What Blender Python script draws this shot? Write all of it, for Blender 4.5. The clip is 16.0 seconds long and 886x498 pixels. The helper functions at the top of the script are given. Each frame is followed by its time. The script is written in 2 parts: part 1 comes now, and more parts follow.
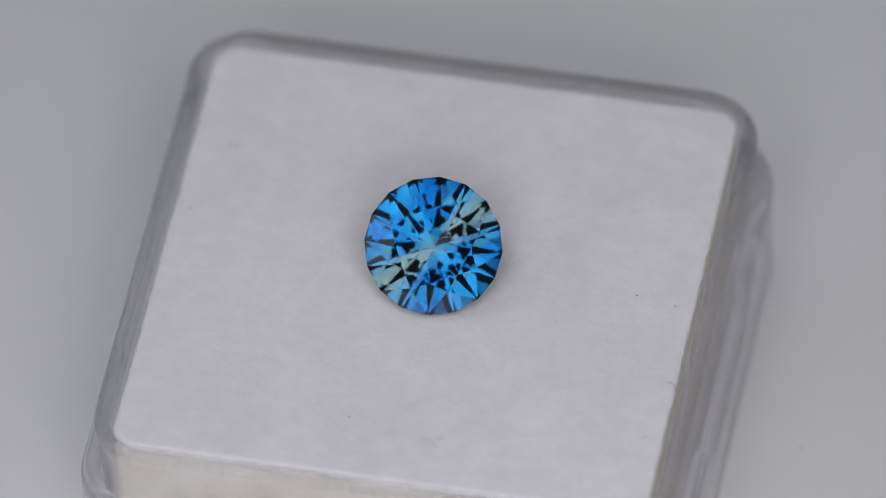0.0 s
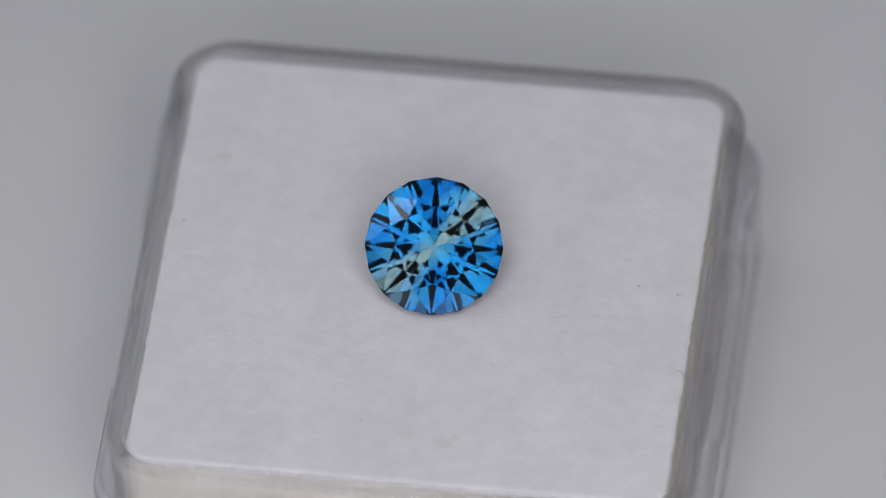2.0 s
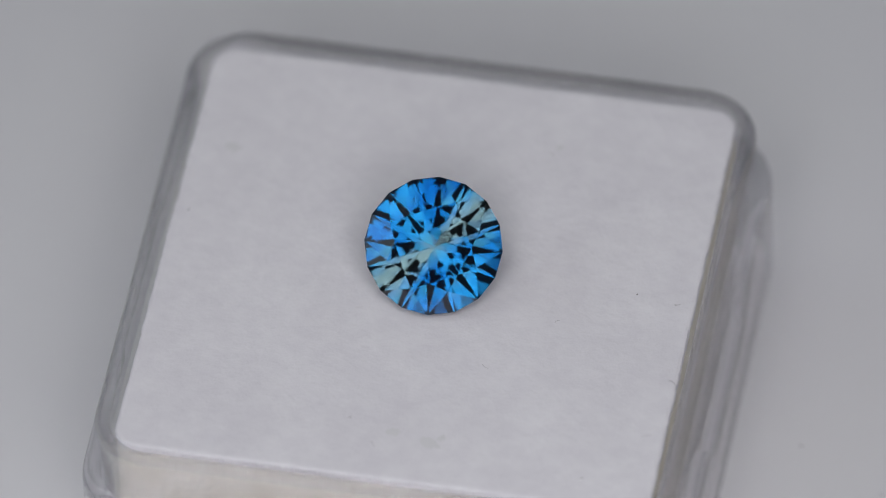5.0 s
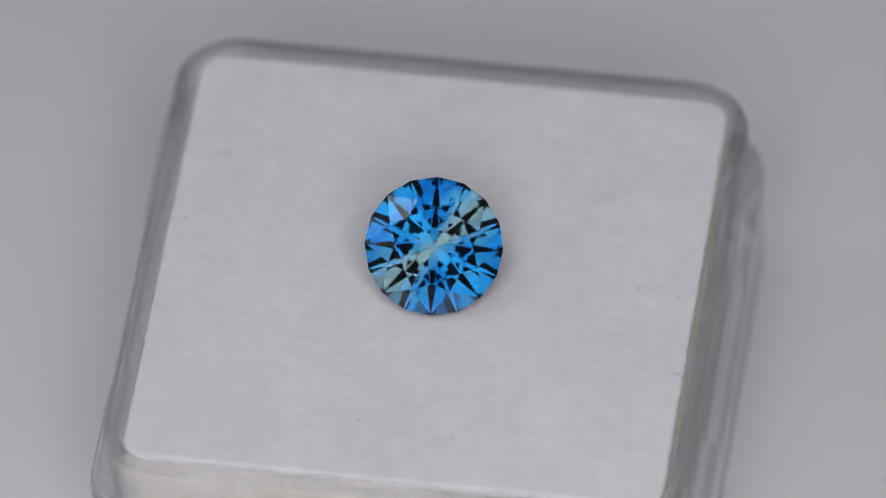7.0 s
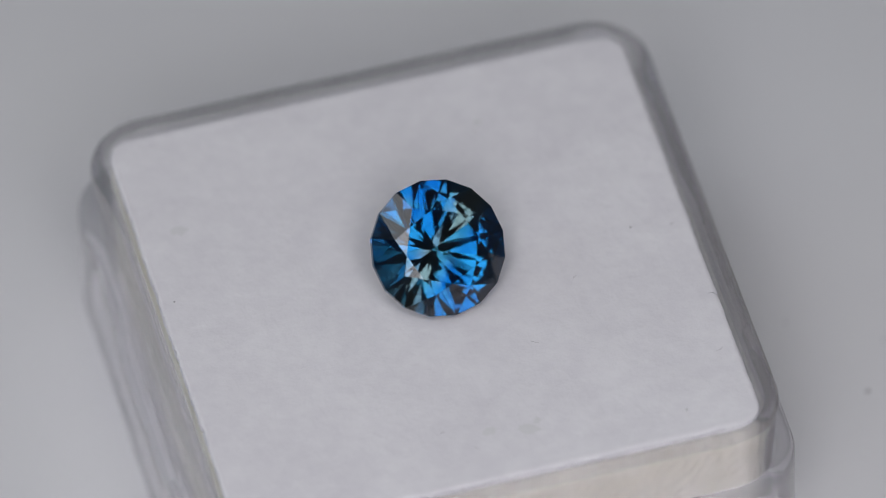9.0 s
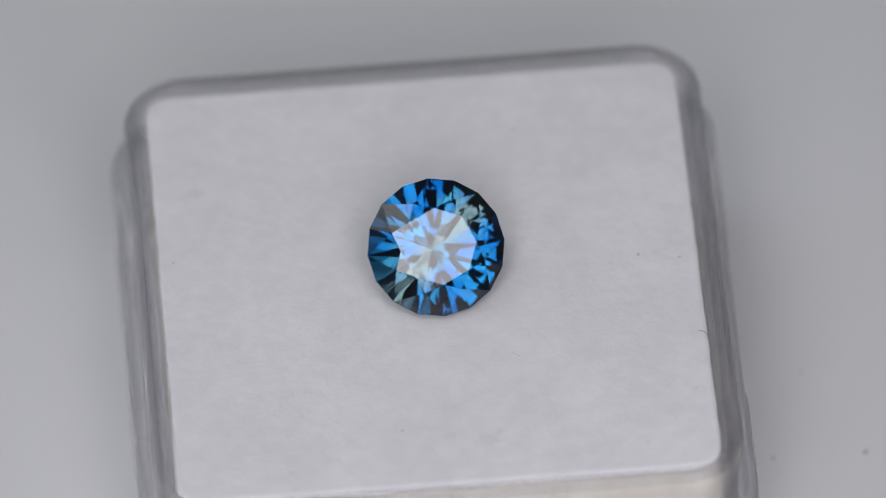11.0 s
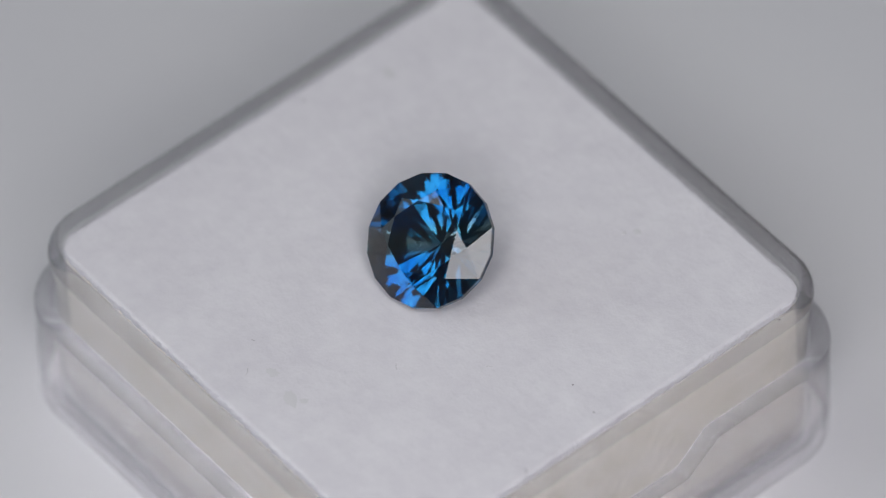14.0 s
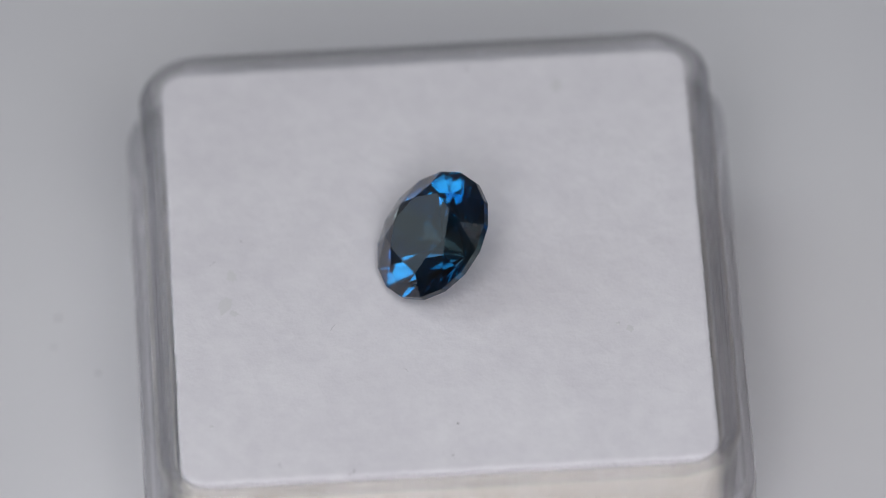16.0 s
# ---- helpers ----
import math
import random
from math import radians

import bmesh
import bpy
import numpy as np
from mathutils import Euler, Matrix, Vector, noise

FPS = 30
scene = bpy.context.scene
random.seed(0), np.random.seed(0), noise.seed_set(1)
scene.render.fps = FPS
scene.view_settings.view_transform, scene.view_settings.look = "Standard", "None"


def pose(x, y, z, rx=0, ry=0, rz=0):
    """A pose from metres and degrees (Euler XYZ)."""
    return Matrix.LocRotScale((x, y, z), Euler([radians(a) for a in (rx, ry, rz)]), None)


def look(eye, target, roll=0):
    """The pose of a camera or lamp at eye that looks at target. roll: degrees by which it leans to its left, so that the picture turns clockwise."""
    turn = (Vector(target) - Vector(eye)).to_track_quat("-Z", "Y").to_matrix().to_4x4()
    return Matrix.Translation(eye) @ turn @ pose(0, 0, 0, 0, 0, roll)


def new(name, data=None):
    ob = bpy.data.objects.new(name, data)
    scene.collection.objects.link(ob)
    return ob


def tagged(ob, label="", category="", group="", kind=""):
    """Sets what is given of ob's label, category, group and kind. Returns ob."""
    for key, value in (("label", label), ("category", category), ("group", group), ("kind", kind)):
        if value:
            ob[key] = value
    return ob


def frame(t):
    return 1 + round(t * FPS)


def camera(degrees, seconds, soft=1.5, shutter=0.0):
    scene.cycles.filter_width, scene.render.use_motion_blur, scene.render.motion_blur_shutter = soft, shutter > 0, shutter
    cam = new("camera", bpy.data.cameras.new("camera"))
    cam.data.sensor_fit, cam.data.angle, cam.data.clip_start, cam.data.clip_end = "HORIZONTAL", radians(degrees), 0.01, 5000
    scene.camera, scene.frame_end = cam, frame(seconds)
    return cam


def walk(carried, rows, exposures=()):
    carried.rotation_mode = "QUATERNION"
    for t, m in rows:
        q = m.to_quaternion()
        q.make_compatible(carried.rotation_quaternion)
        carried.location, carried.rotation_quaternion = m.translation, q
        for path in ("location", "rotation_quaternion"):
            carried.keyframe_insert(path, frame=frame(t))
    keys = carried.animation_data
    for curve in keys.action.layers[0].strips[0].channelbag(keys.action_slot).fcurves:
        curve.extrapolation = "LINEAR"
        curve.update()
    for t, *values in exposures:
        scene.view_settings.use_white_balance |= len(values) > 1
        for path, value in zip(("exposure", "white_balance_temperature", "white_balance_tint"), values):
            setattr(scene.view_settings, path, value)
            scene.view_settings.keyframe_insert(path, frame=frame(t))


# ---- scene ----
import itertools

MM = 0.001
FOAM_Z = 10.7 * MM            # height of the foam's top over the turntable
TURN_BOX = -12.36             # how the box sits on the turntable, degrees
BOX_X, BOX_Y = -0.66 * MM, -0.285 * MM   # the box's middle, in its own directions
SHORT = 0.33                  # the box is a little less deep than wide, mm

# ---- camera: a long macro lens on a stand ----
ELEV = radians(49.58)
DIST, OFF_X, OFF_Y = 0.5943, 0.045 * MM, 1.169 * MM
ahead = Vector((0, math.cos(ELEV), -math.sin(ELEV)))
upward = Vector((0, math.sin(ELEV), math.cos(ELEV)))
aim = Vector((OFF_X, 0, FOAM_Z)) + OFF_Y * upward
eye = aim - DIST * ahead
cam = camera(4.22, 16.0, soft=1.0)
cam.data.dof.use_dof = True
cam.data.dof.focus_distance = 0.5915
cam.data.dof.aperture_fstop = 24.0
walk(cam, [(0, look(eye, aim, -1.82)), (16, look(eye, aim, -1.82))], exposures=[(0, 0.0), (9.2, 0.02), (11.3, 0.10), (16, 0.13)])


# ---- light: a ring of eight soft lamps round the lens, an added dim ceiling fill ----
RING_AWAY, RING_IN, RING_OUT, RING_GLOW = 0.200, 0.033, 0.090, 3.90
ring_pose = look(aim - RING_AWAY * ahead, aim)
side = 2 * (RING_IN + RING_OUT) / 2 * math.tan(radians(22.5))
for k in range(8):
    data = bpy.data.lights.new("ring_lamp", "AREA")
    data.shape, data.size, data.size_y = "RECTANGLE", side, RING_OUT - RING_IN
    data.energy = RING_GLOW * (0.85, 1.06, 0.94, 1.06, 0.88, 1.06, 0.94, 1.06)[k] * math.pi * data.size * data.size_y
    data.color = (1.0, 0.985, 1.03)
    spot = new("ring_lamp", data)
    spot.matrix_world = ring_pose @ pose(0, 0, 0, 0, 0, 45 * k) @ pose(0, (RING_IN + RING_OUT) / 2, 0)

# unseen overhead fill, added to raise the room's ambient light
panel = bpy.data.lights.new("ceiling_panel", "AREA")
panel.shape, panel.size, panel.size_y = "RECTANGLE", 1.2, 0.6
panel.energy, panel.color = 3.0, (0.97, 0.98, 1.0)
panel_ob = new("ceiling_panel", panel)
panel_ob.matrix_world = pose(-0.85, 0.2, 1.69)

sky = bpy.data.lights.new("window_daylight", "AREA")     # the sky's light in the window's opening
sky.shape, sky.size, sky.size_y = "RECTANGLE", 0.95, 1.55
sky.energy, sky.color = 0.65 * math.pi * 0.95 * 1.55, (0.74, 0.89, 1.0)
sky_ob = new("window_daylight", sky)
sky_ob.matrix_world = Matrix.Translation((-1.53, 0.35, 0.72)) @ Euler((0, radians(-90), 0)).to_matrix().to_4x4()

world = bpy.data.worlds.new("room_dark")
world.use_nodes = True
world.node_tree.nodes["Background"].inputs[0].default_value = (0.02, 0.02, 0.022, 1)
scene.world = world


# ---- materials ----
class Mat:
    """A principled material with noise on colour, roughness and relief."""

    def __init__(self, name, colour, rough=0.5, metal=0.0, **sockets):
        self.m = bpy.data.materials.new(name)
        self.m.use_nodes = True
        self.nt = self.m.node_tree
        self.b = self.nt.nodes["Principled BSDF"]
        self.b.inputs["Base Color"].default_value = (*colour, 1)
        self.b.inputs["Roughness"].default_value = rough
        self.b.inputs["Metallic"].default_value = metal
        for k, v in sockets.items():
            self.b.inputs[k.replace("_", " ")].default_value = v
        self.co = self.nt.nodes.new("ShaderNodeTexCoord").outputs["Object"]
        self.bumped = None

    def noise(self, scale, detail=4, rough=0.55, stretch=None):
        n = self.nt.nodes.new("ShaderNodeTexNoise")
        n.inputs["Scale"].default_value, n.inputs["Detail"].default_value, n.inputs["Roughness"].default_value = scale, detail, rough
        co = self.co
        if stretch:
            mp = self.nt.nodes.new("ShaderNodeMapping")
            mp.inputs["Scale"].default_value = stretch
            self.nt.links.new(co, mp.inputs["Vector"])
            co = mp.outputs["Vector"]
        self.nt.links.new(co, n.inputs["Vector"])
        return n.outputs["Fac"]

    def tint(self, fac, low, high, a, b, factor=1.0):
        """Mix the present colour with one that runs from a to b over fac."""
        r = self.nt.nodes.new("ShaderNodeValToRGB")
        r.color_ramp.elements[0].position, r.color_ramp.elements[1].position = low, high
        r.color_ramp.elements[0].color, r.color_ramp.elements[1].color = (*a, 1), (*b, 1)
        self.nt.links.new(fac, r.inputs["Fac"])
        mix = self.nt.nodes.new("ShaderNodeMix")
        mix.data_type, mix.blend_type = "RGBA", "MULTIPLY"
        mix.inputs["Factor"].default_value = factor
        base = self.b.inputs["Base Color"]
        if base.links:
            self.nt.links.new(base.links[0].from_socket, mix.inputs["A"])
        else:
            mix.inputs["A"].default_value = base.default_value
        self.nt.links.new(r.outputs["Color"], mix.inputs["B"])
        self.nt.links.new(mix.outputs["Result"], base)
        return self

    def relief(self, fac, distance, strength=1.0):
        n = self.nt.nodes.new("ShaderNodeBump")
        n.inputs["Distance"].default_value, n.inputs["Strength"].default_value = distance, strength
        self.nt.links.new(fac, n.inputs["Height"])
        if self.bumped:
            self.nt.links.new(self.bumped, n.inputs["Normal"])
        self.bumped = n.outputs["Normal"]
        self.nt.links.new(self.bumped, self.b.inputs["Normal"])
        return self

    def gloss(self, fac, low, high):
        n = self.nt.nodes.new("ShaderNodeMapRange")
        n.inputs["To Min"].default_value, n.inputs["To Max"].default_value = low, high
        self.nt.links.new(fac, n.inputs["Value"])
        self.nt.links.new(n.outputs["Result"], self.b.inputs["Roughness"])
        return self


mat = Mat("white_felt", (0.80, 0.79, 0.81), 0.9, Specular_IOR_Level=0.15)
mat.tint(mat.noise(220, 6, 0.65), 0.32, 0.68, (0.925, 0.92, 0.93), (1, 1, 1))
mat.tint(mat.noise(1100, 4, 0.6), 0.35, 0.65, (0.95, 0.945, 0.955), (1, 1, 1))
mat.relief(mat.noise(2200, 5, 0.65), 0.00006, 0.6).relief(mat.noise(420, 4), 0.00018, 0.55)
FELT = mat.m

mat = Mat("cream_foam", (0.80, 0.782, 0.725), 0.85, Specular_IOR_Level=0.1)
mat.tint(mat.noise(700, 5), 0.35, 0.65, (0.90, 0.885, 0.85), (1, 1, 1))
mat.tint(mat.noise(260, 5, 0.6, (0.5, 0.5, 1.6)), 0.30, 0.66, (0.93, 0.90, 0.83), (1, 1, 1))
mat.relief(mat.noise(1600, 4), 0.0001, 0.7)
FOAM = mat.m

mat = Mat("clear_plastic", (0.992, 0.988, 1.0), 0.03, Transmission_Weight=1.0, IOR=1.42)
mat.gloss(mat.noise(500, 3), 0.02, 0.05).relief(mat.noise(160, 3), 0.00006, 0.25).relief(mat.noise(2600, 3, 0.6, (0.03, 0.03, 1)), 0.00003, 0.12)
lets = mat.nt.nodes.new("ShaderNodeBsdfTransparent")
lets.inputs["Color"].default_value = (0.975, 0.97, 0.985, 1)
both = mat.nt.nodes.new("ShaderNodeMixShader")
both.inputs["Fac"].default_value = 0.49
mat.nt.links.new(lets.outputs[0], both.inputs[1])
mat.nt.links.new(mat.b.outputs[0], both.inputs[2])
mat.nt.links.new(both.outputs[0], mat.nt.nodes["Material Output"].inputs["Surface"])
CLEAR = mat.m

mat = Mat("blue_sapphire", (0.010, 0.085, 0.22), 0.0, Transmission_Weight=1.0, IOR=1.77)
turned = mat.nt.nodes.new("ShaderNodeMapping")       # a paler growth band runs across the stone
turned.inputs["Rotation"].default_value = (0, 0, radians(-42))
mat.nt.links.new(mat.co, turned.inputs["Vector"])
split = mat.nt.nodes.new("ShaderNodeSeparateXYZ")
mat.nt.links.new(turned.outputs["Vector"], split.inputs["Vector"])
away = mat.nt.nodes.new("ShaderNodeMath")
away.operation = "ABSOLUTE"
mat.nt.links.new(split.outputs["Y"], away.inputs[0])
band = mat.nt.nodes.new("ShaderNodeMapRange")
band.inputs["From Min"].default_value, band.inputs["From Max"].default_value = 0.0003, 0.0010
mat.nt.links.new(away.outputs[0], band.inputs["Value"])
stripes = mat.nt.nodes.new("ShaderNodeTexNoise")     # growth stripes beside it, deeper and lighter blue
stripes.inputs["Scale"].default_value, stripes.inputs["Detail"].default_value = 700, 2
slim = mat.nt.nodes.new("ShaderNodeMapping")
slim.inputs["Scale"].default_value = (0.35, 1.4, 0.6)
mat.nt.links.new(turned.outputs["Vector"], slim.inputs["Vector"])
mat.nt.links.new(slim.outputs["Vector"], stripes.inputs["Vector"])
blues = mat.nt.nodes.new("ShaderNodeValToRGB")
blues.color_ramp.elements[0].position, blues.color_ramp.elements[1].position = 0.36, 0.64
blues.color_ramp.elements[0].color, blues.color_ramp.elements[1].color = (0.0004, 0.042, 0.160, 1), (0.006, 0.102, 0.235, 1)
def maths(op, a, b):
    n = mat.nt.nodes.new("ShaderNodeMath")
    n.operation = op
    for socket, v in zip(n.inputs, (a, b)):
        if isinstance(v, (int, float)):
            socket.default_value = v
        else:
            mat.nt.links.new(v, socket)
    return n.outputs[0]


plain = mat.nt.nodes.new("ShaderNodeSeparateXYZ")    # lighter along and across the band, deeper between
mat.nt.links.new(mat.co, plain.inputs["Vector"])
px, py = plain.outputs["X"], plain.outputs["Y"]
cross = maths("DIVIDE", maths("MULTIPLY", px, py), maths("ADD", maths("ADD", maths("MULTIPLY", px, px), maths("MULTIPLY", py, py)), 1e-8))
sector = maths("MULTIPLY", maths("MULTIPLY", cross, cross), 4)
blend = maths("ADD", maths("MULTIPLY", sector, 0.28), maths("SUBTRACT", stripes.outputs["Fac"], 0.14))
mat.nt.links.new(blend, blues.inputs["Fac"])
zone = mat.nt.nodes.new("ShaderNodeMix")
zone.data_type = "RGBA"
zone.inputs["A"].default_value = (0.058, 0.098, 0.105, 1)
mat.nt.links.new(blues.outputs["Color"], zone.inputs["B"])
mat.nt.links.new(band.outputs["Result"], zone.inputs["Factor"])
mat.nt.links.new(zone.outputs["Result"], mat.b.inputs["Base Color"])
STONE = mat.m

mat = Mat("turntable_paint", (0.72, 0.72, 0.73), 0.38)
mat.tint(mat.noise(60, 4), 0.3, 0.7, (0.96, 0.96, 0.97), (1, 1, 1))
mat.gloss(mat.noise(150, 4), 0.34, 0.44)
PLATE = mat.m

mat = Mat("desk_laminate", (0.55, 0.55, 0.56), 0.45)
mat.tint(mat.noise(9, 5), 0.3, 0.7, (0.92, 0.92, 0.92), (1, 1, 1)).relief(mat.noise(700), 0.0001, 0.3)
DESK = mat.m
mat = Mat("wall_paint", (0.70, 0.70, 0.71), 0.8)
mat.tint(mat.noise(2, 5), 0.3, 0.7, (0.93, 0.93, 0.93), (1, 1, 1)).relief(mat.noise(220), 0.0006, 0.4)
WALL = mat.m
mat = Mat("floor_boards", (0.20, 0.15, 0.11), 0.5)
mat.tint(mat.noise(6, 6, 0.6, (1, 12, 1)), 0.3, 0.7, (0.7, 0.7, 0.7), (1, 1, 1))
BOARDS = mat.m
mat = Mat("dark_lint", (0.12, 0.11, 0.11), 0.9)
LINT = mat.m
mat = Mat("grey_dust", (0.46, 0.45, 0.46), 0.95)
DUST = mat.m


mat = Mat("pale_dust_film", (0.685, 0.68, 0.69), 0.95)
FILM = mat.m


# ---- mesh helpers ----
def part(name, bm, material, parent=None, label="", smooth=False):
    """Link a bmesh as one mesh object."""
    me = bpy.data.meshes.new(name)
    bmesh.ops.recalc_face_normals(bm, faces=bm.faces[:])
    bm.to_mesh(me)
    bm.free()
    me.materials.append(material)
    for f in me.polygons:
        f.use_smooth = smooth
    ob = new(name, me)
    if parent:
        ob.parent = parent
    if label:
        tagged(ob, label)
    return ob


def rounded(width, depth, radius, cuts=24, arc=10):
    """A rounded rectangle about the box's middle, counted from its right side, anticlockwise: x, y, on which side."""
    w, d = width / 2 - radius, depth / 2 - radius
    out = []
    sides = (((w + radius, -d), (w + radius, d), "R", (w, d), 0), ((w, d + radius), (-w, d + radius), "T", (-w, d), 90),
             ((-w - radius, d), (-w - radius, -d), "L", (-w, -d), 180), ((-w, -d - radius), (w, -d - radius), "B", (w, -d), 270))
    for a, b, side, c, start in sides:
        for i in range(cuts):
            f = i / cuts
            out.append((a[0] + (b[0] - a[0]) * f, a[1] + (b[1] - a[1]) * f, side))
        for i in range(arc):
            g = radians(start + 90 * i / arc)
            out.append((c[0] + radius * math.cos(g), c[1] + radius * math.sin(g), "C"))
    return out


def lofted(loops, closed_ends=True):
    """Skin a list of equal loops of (x, y, z), with a face over the first and the last."""
    bm = bmesh.new()
    rows = [[bm.verts.new(p) for p in loop] for loop in loops]
    for a, b in zip(rows, rows[1:]):
        for i in range(len(a)):
            j = (i + 1) % len(a)
            bm.faces.new((a[i], a[j], b[j], b[i]))
    if closed_ends:
        bm.faces.new(rows[0][::-1])
        bm.faces.new(rows[-1])
    return bm


def box_loops(steps, lift=None, cuts=24):
    """Loops from rows of (width in mm, corner radius in mm, z in mm); lift changes z by place."""
    out = []
    for w, r, z in steps:
        out.append([((x + BOX_X), (y + BOX_Y), z * MM + (lift(x, y, s, z) if lift else 0)) for x, y, s in rounded(w * MM, (w - SHORT) * MM, r * MM, cuts)])
    return out


def slab(x0, y0, z0, x1, y1, z1):
    bm = bmesh.new()
    bmesh.ops.create_cube(bm, size=1.0, matrix=Matrix.Translation(((x0 + x1) / 2, (y0 + y1) / 2, (z0 + z1) / 2)) @ Matrix.Diagonal((x1 - x0, y1 - y0, z1 - z0, 1)))
    return bm


# ---- the room, which closes the place around ----
for nm, dims, m in (("floor", (-1.7, -1.7, -0.80, 1.7, 1.7, -0.75), BOARDS), ("ceiling", (-1.7, -1.7, 1.70, 1.7, 1.7, 1.75), WALL),
                    ("wall_north", (-1.6, 1.5, -0.75, 1.6, 1.6, 1.70), WALL), ("wall_south", (-1.6, -1.6, -0.75, 1.6, -1.5, 1.70), WALL),
                    ("wall_east", (1.5, -1.5, -0.75, 1.6, 1.5, 1.70), WALL)):
    tagged(part(nm, slab(*dims), m), "plain painted room surface" if m is WALL else "dark floor of the room", nm.split("_")[0], kind="structure")


def window_wall():
    """The west wall with a window's opening through it, and the window's frame."""
    y0, y1, z0, z1 = -0.45, 1.15, 0.22, 1.22
    bm = bmesh.new()
    for a, b, c, d in ((-1.5, -0.75, 1.5, z0), (-1.5, z1, 1.5, 1.70), (-1.5, z0, y0, z1), (y1, z0, 1.5, z1)):
        bmesh.ops.create_cube(bm, size=1.0, matrix=Matrix.Translation((-1.55, (a + c) / 2, (b + d) / 2)) @ Matrix.Diagonal((0.1, c - a, d - b, 1)))
    tagged(part("wall_west", bm, WALL), "plain painted room surface", "wall", kind="structure")
    frame_bm = bmesh.new()
    for a, b, c, d in ((y0, z0, y1, z0 + 0.05), (y0, z1 - 0.05, y1, z1), (y0, z0, y0 + 0.05, z1), (y1 - 0.05, z0, y1, z1), (0.33, z0, 0.37, z1)):
        bmesh.ops.create_cube(frame_bm, size=1.0, matrix=Matrix.Translation((-1.575, (a + c) / 2, (b + d) / 2)) @ Matrix.Diagonal((0.04, c - a, d - b, 1)))
    tagged(part("window_1", frame_bm, WALL), "white painted window frame in the wall", "window", kind="structure")


window_wall()


def desk():
    thing = tagged(new("desk"), "pale grey laminate desk under the turntable", "desk")
    thing.location = (0, 0.1, -0.75)
    bm = slab(-0.7, -0.45, 0.70, 0.7, 0.35, 0.735)
    bmesh.ops.bevel(bm, geom=bm.edges[:], offset=0.003, segments=2, affect="EDGES")
    part("desktop", bm, DESK, thing)
    for x, y in itertools.product((-0.62, 0.58), (-0.40, 0.26)):
        part("leg", slab(x, y, 0, x + 0.04, y + 0.04, 0.70), DESK, thing)


desk()


def turntable():
    """A flat round plate that turns on a low foot."""
    thing = tagged(new("turntable"), "pale grey motorised turntable with a smooth plate on a desk", "turntable")
    thing.location = (0, 0, -0.015)
    ring = lambda r, z: [(r * math.cos(2 * math.pi * i / 96), r * math.sin(2 * math.pi * i / 96), z) for i in range(96)]
    part("housing", lofted([ring(0.118, 0), ring(0.12, 0.002), ring(0.12, 0.008), ring(0.118, 0.0095)]), PLATE, thing)
    return part("plate", lofted([ring(0.123, 0.0095), ring(0.125, 0.0105), ring(0.125, 0.0142), ring(0.1243, 0.015)]), PLATE, thing, "smooth pale grey plate with dust specks")


PLATE_TOP = turntable()


# ---- the clear display box ----
def display_box():
    thing = tagged(new("display_box"), "clear plastic square display box on a turntable", "box")
    thing.rotation_mode = "QUATERNION"

    def notch(x, y, side, z):
        if side not in "LR" or z < 5:
            return 0
        k = min(1, max(0, (5.8 * MM - abs(y + 0.3 * MM)) / (1.5 * MM)))
        return -1.7 * MM * k * k * (3 - 2 * k)
    outer = [(29.6, 3.2, 0.0), (30.1, 3.5, 0.15), (30.4, 3.6, 0.5), (30.4, 3.6, 0.8), (30.4, 3.6, 6.6), (30.4, 3.6, 6.9), (30.3, 3.55, 7.1), (30.1, 3.45, 7.2),
             (28.8, 2.9, 7.2), (28.62, 2.8, 7.12), (28.56, 2.8, 6.95), (28.55, 2.8, 6.6), (28.5, 2.8, 1.4), (28.5, 2.8, 1.0), (28.1, 2.6, 0.8)]
    lower = part("lower_shell", lofted(box_loops(outer, notch)), CLEAR, thing, smooth=True)
    rim = [(27.5, 2.7, 0.82), (27.9, 2.8, 0.95), (28.1, 2.85, 1.3), (28.1, 2.85, 1.7), (28.45, 3.0, 7.3), (28.85, 3.2, 9.9), (28.95, 3.2, 10.3), (28.95, 3.15, 10.55), (28.85, 3.1, 10.73), (28.6, 3.0, 10.82), (28.3, 2.85, 10.85), (28.0, 2.7, 10.86), (27.75, 2.5, 10.84), (27.45, 2.2, 10.8), (27.2, 1.9, 10.7), (27.1, 1.6, 10.5), (27.06, 1.5, 10.2), (26.94, 1.4, 2.3), (26.94, 1.4, 2.0), (26.6, 1.2, 1.8)]
    upper = part("upper_tray", lofted(box_loops(rim)), CLEAR, thing, smooth=True)
    for ob in (lower, upper):
        ob.visible_shadow = False
    return thing


# how the stone lies: its point presses a shallow dent into the felt
GEM_R, GEM_TILT, GEM_TURN, PAVILION, GIRDLE = 3.42 * MM, 38.5, -2.5, 42.2, 0.09
GEM_AT = pose(-0.42 * MM, -0.45 * MM, FOAM_Z + 2.59 * MM, GEM_TILT, 0, GEM_TURN) @ pose(0, 0, 0, 0, 0, -5)
GEM_POINT = GEM_AT @ Vector((0, 0, -GEM_R * (GIRDLE + math.tan(radians(PAVILION)))))


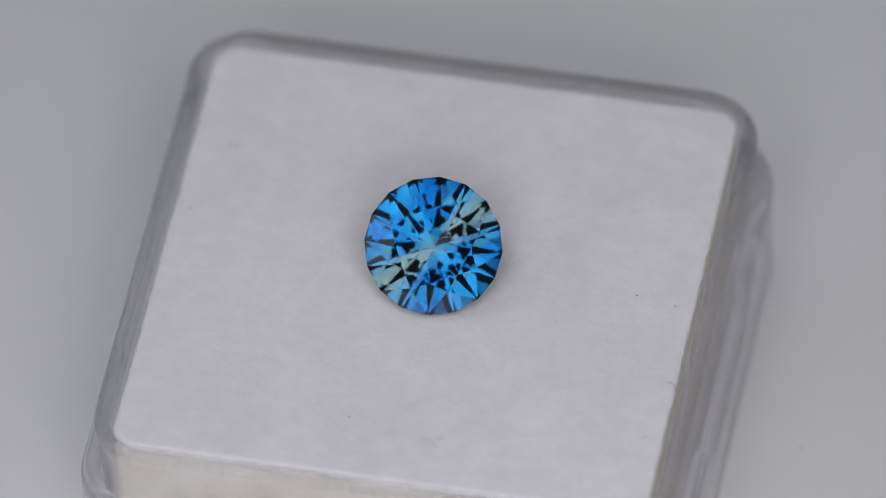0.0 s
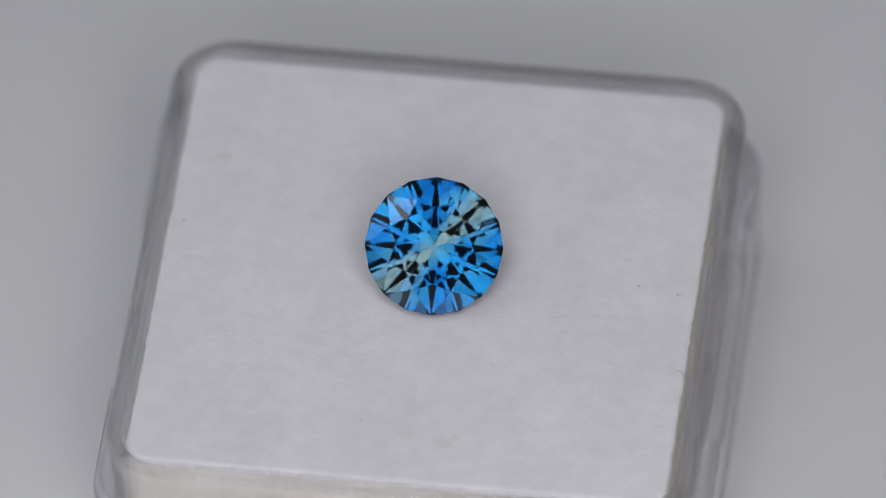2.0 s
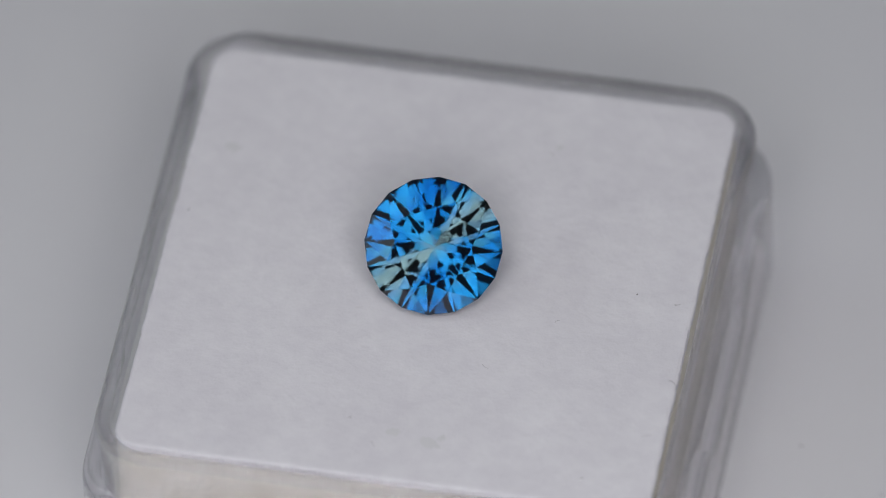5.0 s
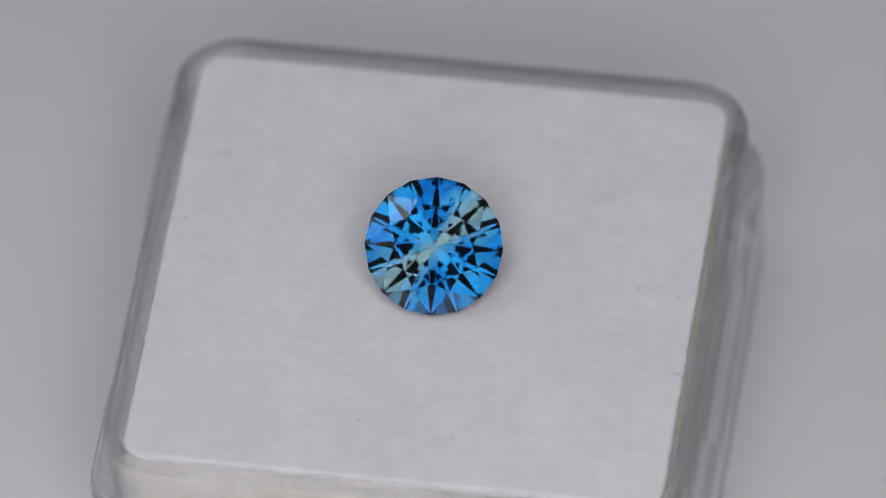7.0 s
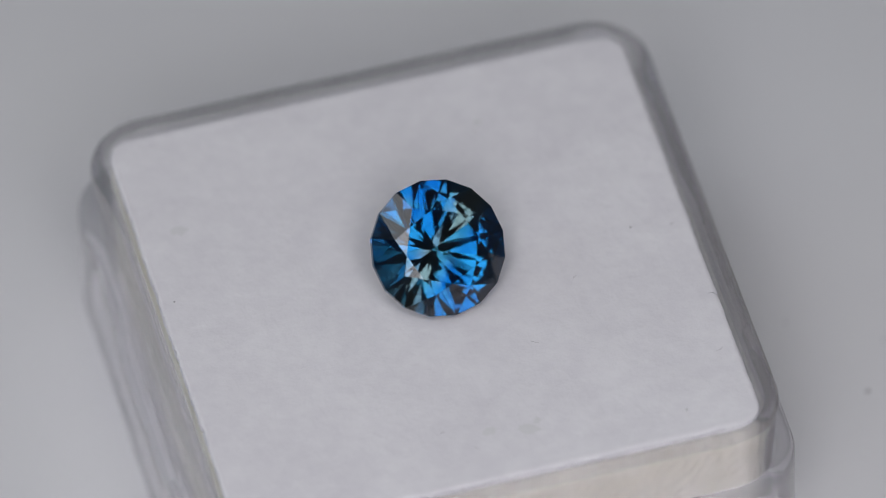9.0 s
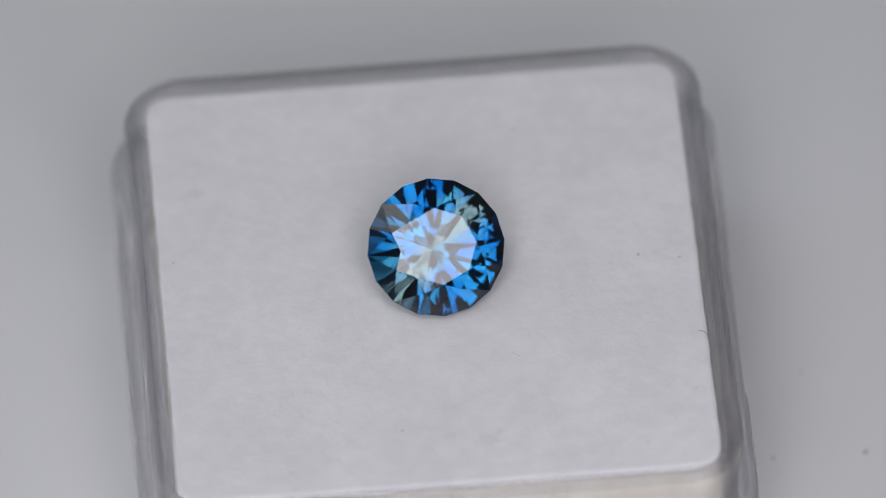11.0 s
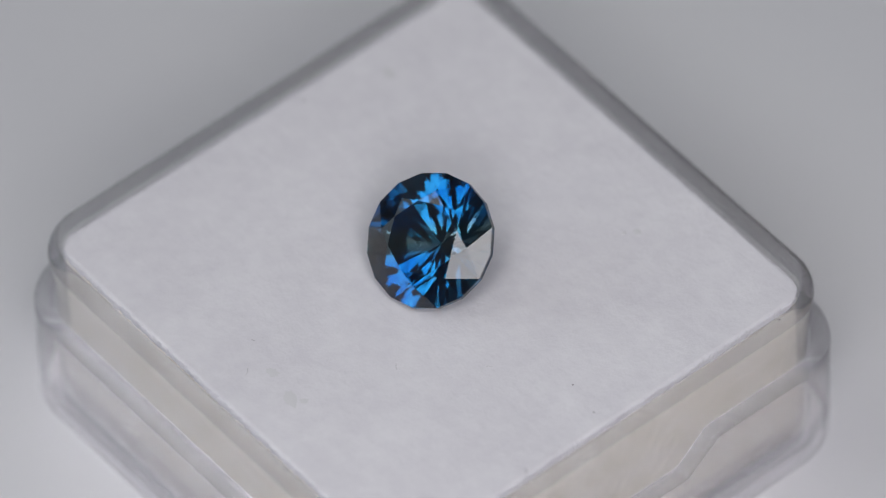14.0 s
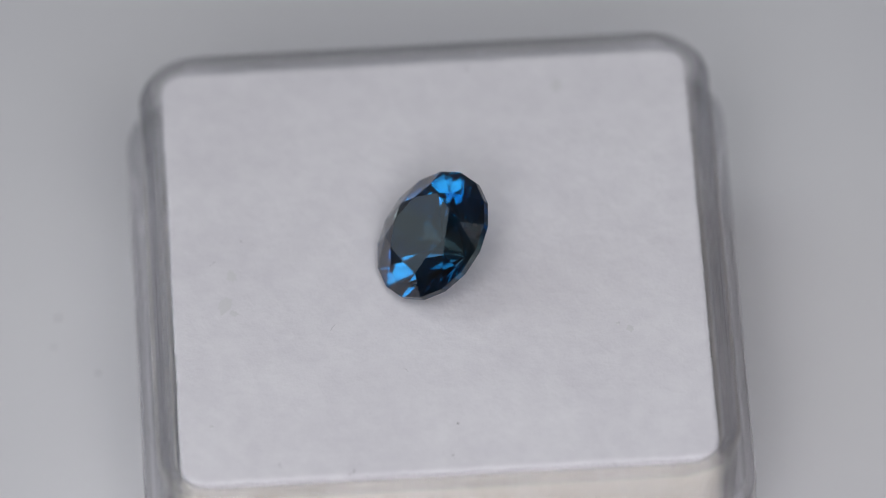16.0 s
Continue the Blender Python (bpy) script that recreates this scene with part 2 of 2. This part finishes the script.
def foam_insert():
    thing = tagged(new("foam_insert"), "white felt-topped cream foam pad filling the box", "foam pad")
    def fuzz(x, y, k):
        return (0.6 * noise.noise((x / (0.16 * MM), y / (0.16 * MM), k)) + 0.3 * noise.noise((x / (0.5 * MM), y / (0.5 * MM), 3 + k / 3))
                + 0.2 * noise.noise((x / (2.5 * MM), y / (2.5 * MM), 7)))

    body = box_loops([(26.3, 1.1, 1.82), (26.6, 1.2, 2.0)] + [(26.62, 1.2, 2.0 + 0.4 * i) for i in range(1, 20)] + [(26.6, 1.2, 10.0)], cuts=70)
    for k, loop in enumerate(body):
        for i, (x, y, z) in enumerate(loop):
            j = 1 - 0.006 * max(0, 0.4 + fuzz(x, y, 1.7 * k))
            loop[i] = (x * j, y * j, z)
    part("foam_block", lofted(body), FOAM, thing, "cream open-cell foam")
    loops = box_loops([(26.62, 1.2, 10.1), (26.7, 1.2, 10.45), (26.7, 1.2, 10.58), (26.6, 1.15, 10.66), (26.3, 1.1, 10.7), (25.6, 0.9, 10.7)], cuts=220)
    for k, loop in enumerate(loops):
        for i, (x, y, z) in enumerate(loop):
            f = fuzz(x, y, 0.6 * k)
            j = 1 - (0.009, 0.009, 0.009, 0.008, 0.005, 0)[k] * max(0, 0.35 + f)
            loop[i] = (x * j, y * j, z + (0.12, 0.03, 0.03, 0.03, 0.01, 0)[k] * f * MM)
    dent = Matrix.Rotation(radians(-TURN_BOX), 3, "Z") @ GEM_POINT
    ways = [math.atan2(y - dent.y, x - dent.x) for x, y, z in loops[-1]]
    for away, down in ((5.0, 0), (2.8, 0), (2.0, 0.02), (1.2, 0.06), (0.6, 0.09), (0.15, 0.105)):
        loops.append([(dent.x + away * MM * math.cos(g), dent.y + away * MM * math.sin(g), FOAM_Z - down * MM) for g in ways])
    top = part("felt_top", lofted(loops), FELT, thing, "white felt surface")
    return thing, top


BOX = display_box()
PAD, FELT_TOP = foam_insert()


# ---- dust and lint ----
def grain(rnd, size, flat=0.5):
    """An uneven little crumb that lies on z = 0."""
    bm = bmesh.new()
    bmesh.ops.create_icosphere(bm, subdivisions=2, radius=size)
    for v in bm.verts:
        v.co *= rnd.uniform(0.7, 1.15)
        v.co.z = max(0, v.co.z * flat + size * flat * 0.5)
    return bm


def fibre(rnd, length, thick):
    """A short bent hair that lies on z = 0."""
    bm = bmesh.new()
    bend, rows = rnd.uniform(0.1, 0.9) * rnd.choice((-1, 1)), []
    for i in range(9):
        f = i / 8 - 0.5
        x, y, z = f * length, bend * f * f * length, thick * (1 + 1.5 * (1 - 4 * f * f))
        rows.append([bm.verts.new((x, y + thick * math.cos(c), z + thick * math.sin(c))) for c in (0, 2.1, 4.2)])
    for p, q in zip(rows, rows[1:]):
        for i in range(3):
            bm.faces.new((p[i], p[(i + 1) % 3], q[(i + 1) % 3], q[i]))
    return bm


def smudge(rnd, size):
    """A faint uneven film of dust, thicker in the middle."""
    bm = bmesh.new()
    mid = bm.verts.new((0, 0, 0.012 * MM))
    rim = [bm.verts.new((size * rnd.uniform(0.5, 1.1) * math.cos(0.35 * i), 0.7 * size * rnd.uniform(0.5, 1.1) * math.sin(0.35 * i), 0.004 * MM)) for i in range(18)]
    for i in range(18):
        bm.faces.new((mid, rim[i], rim[(i + 1) % 18]))
    return bm


def scatter():
    """Specks at their places on the turntable, in mm: kind, x, y, size in mm, turn, dark or pale."""
    rnd = random.Random(11)
    on_felt = (("f", -4.80, -9.08, 0.17, 30, 1), ("f", 5.53, -3.39, 0.30, 40, 0), ("f", 1.88, -6.16, 0.42, -35, 0), 
               ("f", -3.75, -10.79, 0.42, -50, 0), ("g", 9.54, -1.86, 0.045, 0, 1), ("g", 11.4, -2.65, 0.055, 0, 0), ("g", 5.6, 7.4, 0.10, 0, 2),
               ("g", 8.95, 11.2, 0.045, 0, 1), ("f", 11.1, -7.6, 0.5, -40, 1), ("f", 9.66, -10.94, 0.4, 25, 0), ("g", -12.5, 4.69, 0.045, 0, 1), ("g", 6.35, -13.5, 0.10, 0, 2), ("f", 11.5, -2.64, 0.3, 10, 0), ("f", -4.2, -2.05, 0.5, 20, 2), ("s", -2.7, -10.1, 0.45, 10, 2),
               ("s", -0.95, -10.85, 0.60, -20, 2), ("s", -0.4, -10.6, 0.3, 60, 2), ("s", -10.2, 8.7, 0.5, 0, 2), ("s", 6.1, 7.9, 0.3, 0, 2))
    turn = Matrix.Rotation(radians(-TURN_BOX), 3, "Z")
    for kind, x, y, size, way, tone in on_felt:
        bm = grain(rnd, size * MM) if kind == "g" else fibre(rnd, size * MM, 0.011 * MM) if kind == "f" else smudge(rnd, size * MM)
        ob = part({"g": "dust_grain", "f": "lint_fibre", "s": "dust_smudge"}[kind], bm, (DUST, LINT, FILM)[tone], FELT_TOP)
        place = turn @ Vector((x * MM, y * MM, FOAM_Z))
        ob.matrix_basis = pose(*place, 0, 0, way)
    for x, y, size in ((19.1, -9.0, 0.16), (14.6, -7.95, 0.12), (-7.3, -16.2, 0.12), (-11.4, -17.2, 0.15), (-9.6, -17.9, 0.10), (17.6, -3.1, 0.08), (21.4, -6.4, 0.07)):
        ob = part("dust_grain", grain(rnd, size * MM, 0.3), DUST, PLATE_TOP)
        ob.matrix_basis = pose(x * MM, y * MM, 0.015)
    ob = part("dust_grain", grain(rnd, 0.07 * MM), LINT, BOX.children[1])
    ob.matrix_basis = pose(*(turn @ Vector((15.2 * MM, 7.45 * MM, 10.84 * MM))))


scatter()


# ---- the stone ----


def faceted_stone():
    """A round brilliant: table, stars, kites, upper halves, girdle, lower halves and pavilion mains, in eight-fold order."""
    r, rt, hc, rs, g = 1.0, 0.555, 0.25, 0.70, GIRDLE
    d, rl = math.tan(radians(PAVILION)), 0.20
    c22 = math.cos(radians(22.5))
    at = lambda rad, deg, z: Vector((rad * math.cos(radians(deg)), rad * math.sin(radians(deg)), z)) * GEM_R
    a0 = -90
    tab = [at(rt, a0 + 45 * k, hc) for k in range(8)]
    star = [at(rs, a0 + 45 * k + 22.5, hc * (r - rs * c22) / (r - rt)) for k in range(8)]
    gu = [at(r, a0 + 22.5 * k, 0) for k in range(16)]
    gl = [at(r, a0 + 22.5 * k, -g) for k in range(16)]
    low = [at(rl, a0 + 45 * k + 22.5, -g - d * (1 - rl * c22)) for k in range(8)]
    tip = at(0, 0, -g - d)
    faces = [("table", tab)]
    for k in range(8):
        n = (k + 1) % 8
        faces += [("star_facet", (tab[k], star[k], tab[n])), ("kite_facet", (tab[k], star[k - 1], gu[2 * k], star[k])),
                  ("upper_girdle_facet", (star[k], gu[2 * k], gu[2 * k + 1])), ("upper_girdle_facet", (star[k], gu[2 * k + 1], gu[(2 * k + 2) % 16])),
                  ("lower_girdle_facet", (low[k], gl[2 * k + 1], gl[2 * k])), ("lower_girdle_facet", (low[k], gl[(2 * k + 2) % 16], gl[2 * k + 1])),
                  ("pavilion_facet", (tip, low[k], gl[2 * k], low[k - 1]))]
    for k in range(16):
        n = (k + 1) % 16
        faces.append(("girdle_facet", (gu[k], gl[k], gl[n], gu[n])))
    thing = tagged(new("gemstone"), "round brilliant-cut blue sapphire lying tilted on white felt", "gemstone")
    inside = Vector((0, 0, -0.2 * GEM_R))
    for name, pts in faces:
        pts = list(pts)
        normal = (pts[1] - pts[0]).cross(pts[2] - pts[1])
        if normal.dot(pts[0] - inside) < 0:
            pts.reverse()
        me = bpy.data.meshes.new(name)
        me.from_pydata(pts, [], [list(range(len(pts)))])
        me.materials.append(STONE)
        new(name, me).parent = thing
    return thing


GEM = faceted_stone()


# ---- motion: the turntable swings to and fro at an even pace ----
TURNS = ((-1.0, 18.0), (0.03, -1.05), (1.146, 19.5), (2.317, -2.4), (3.631, 21.9), (4.905, -1.5), (6.065, 19.9), (7.32, -3.2), (9.72, 39.0), (16.6, -86.9))


def angle(t):
    """The turntable's angle in degrees, its reversals softened over a tenth of a second."""
    def raw(u):
        for (a, x), (b, y) in zip(TURNS, TURNS[1:]):
            if a <= u <= b:
                return x + (y - x) * (u - a) / (b - a)
        return TURNS[-1][1]
    return sum(raw(t + k * 0.02) for k in range(-4, 5)) / 9


def motions():
    times = [i / 10 for i in range(161)]
    spin = lambda t: pose(0, 0, 0, 0, 0, angle(t))
    walk(PLATE_TOP, [(t, spin(t)) for t in times])
    walk(BOX, [(t, spin(t) @ pose(0, 0, 0, 0, 0, TURN_BOX)) for t in times])
    walk(PAD, [(t, spin(t) @ pose(0, 0, 0, 0, 0, TURN_BOX)) for t in times])
    walk(GEM, [(t, spin(t) @ GEM_AT) for t in times])


motions()
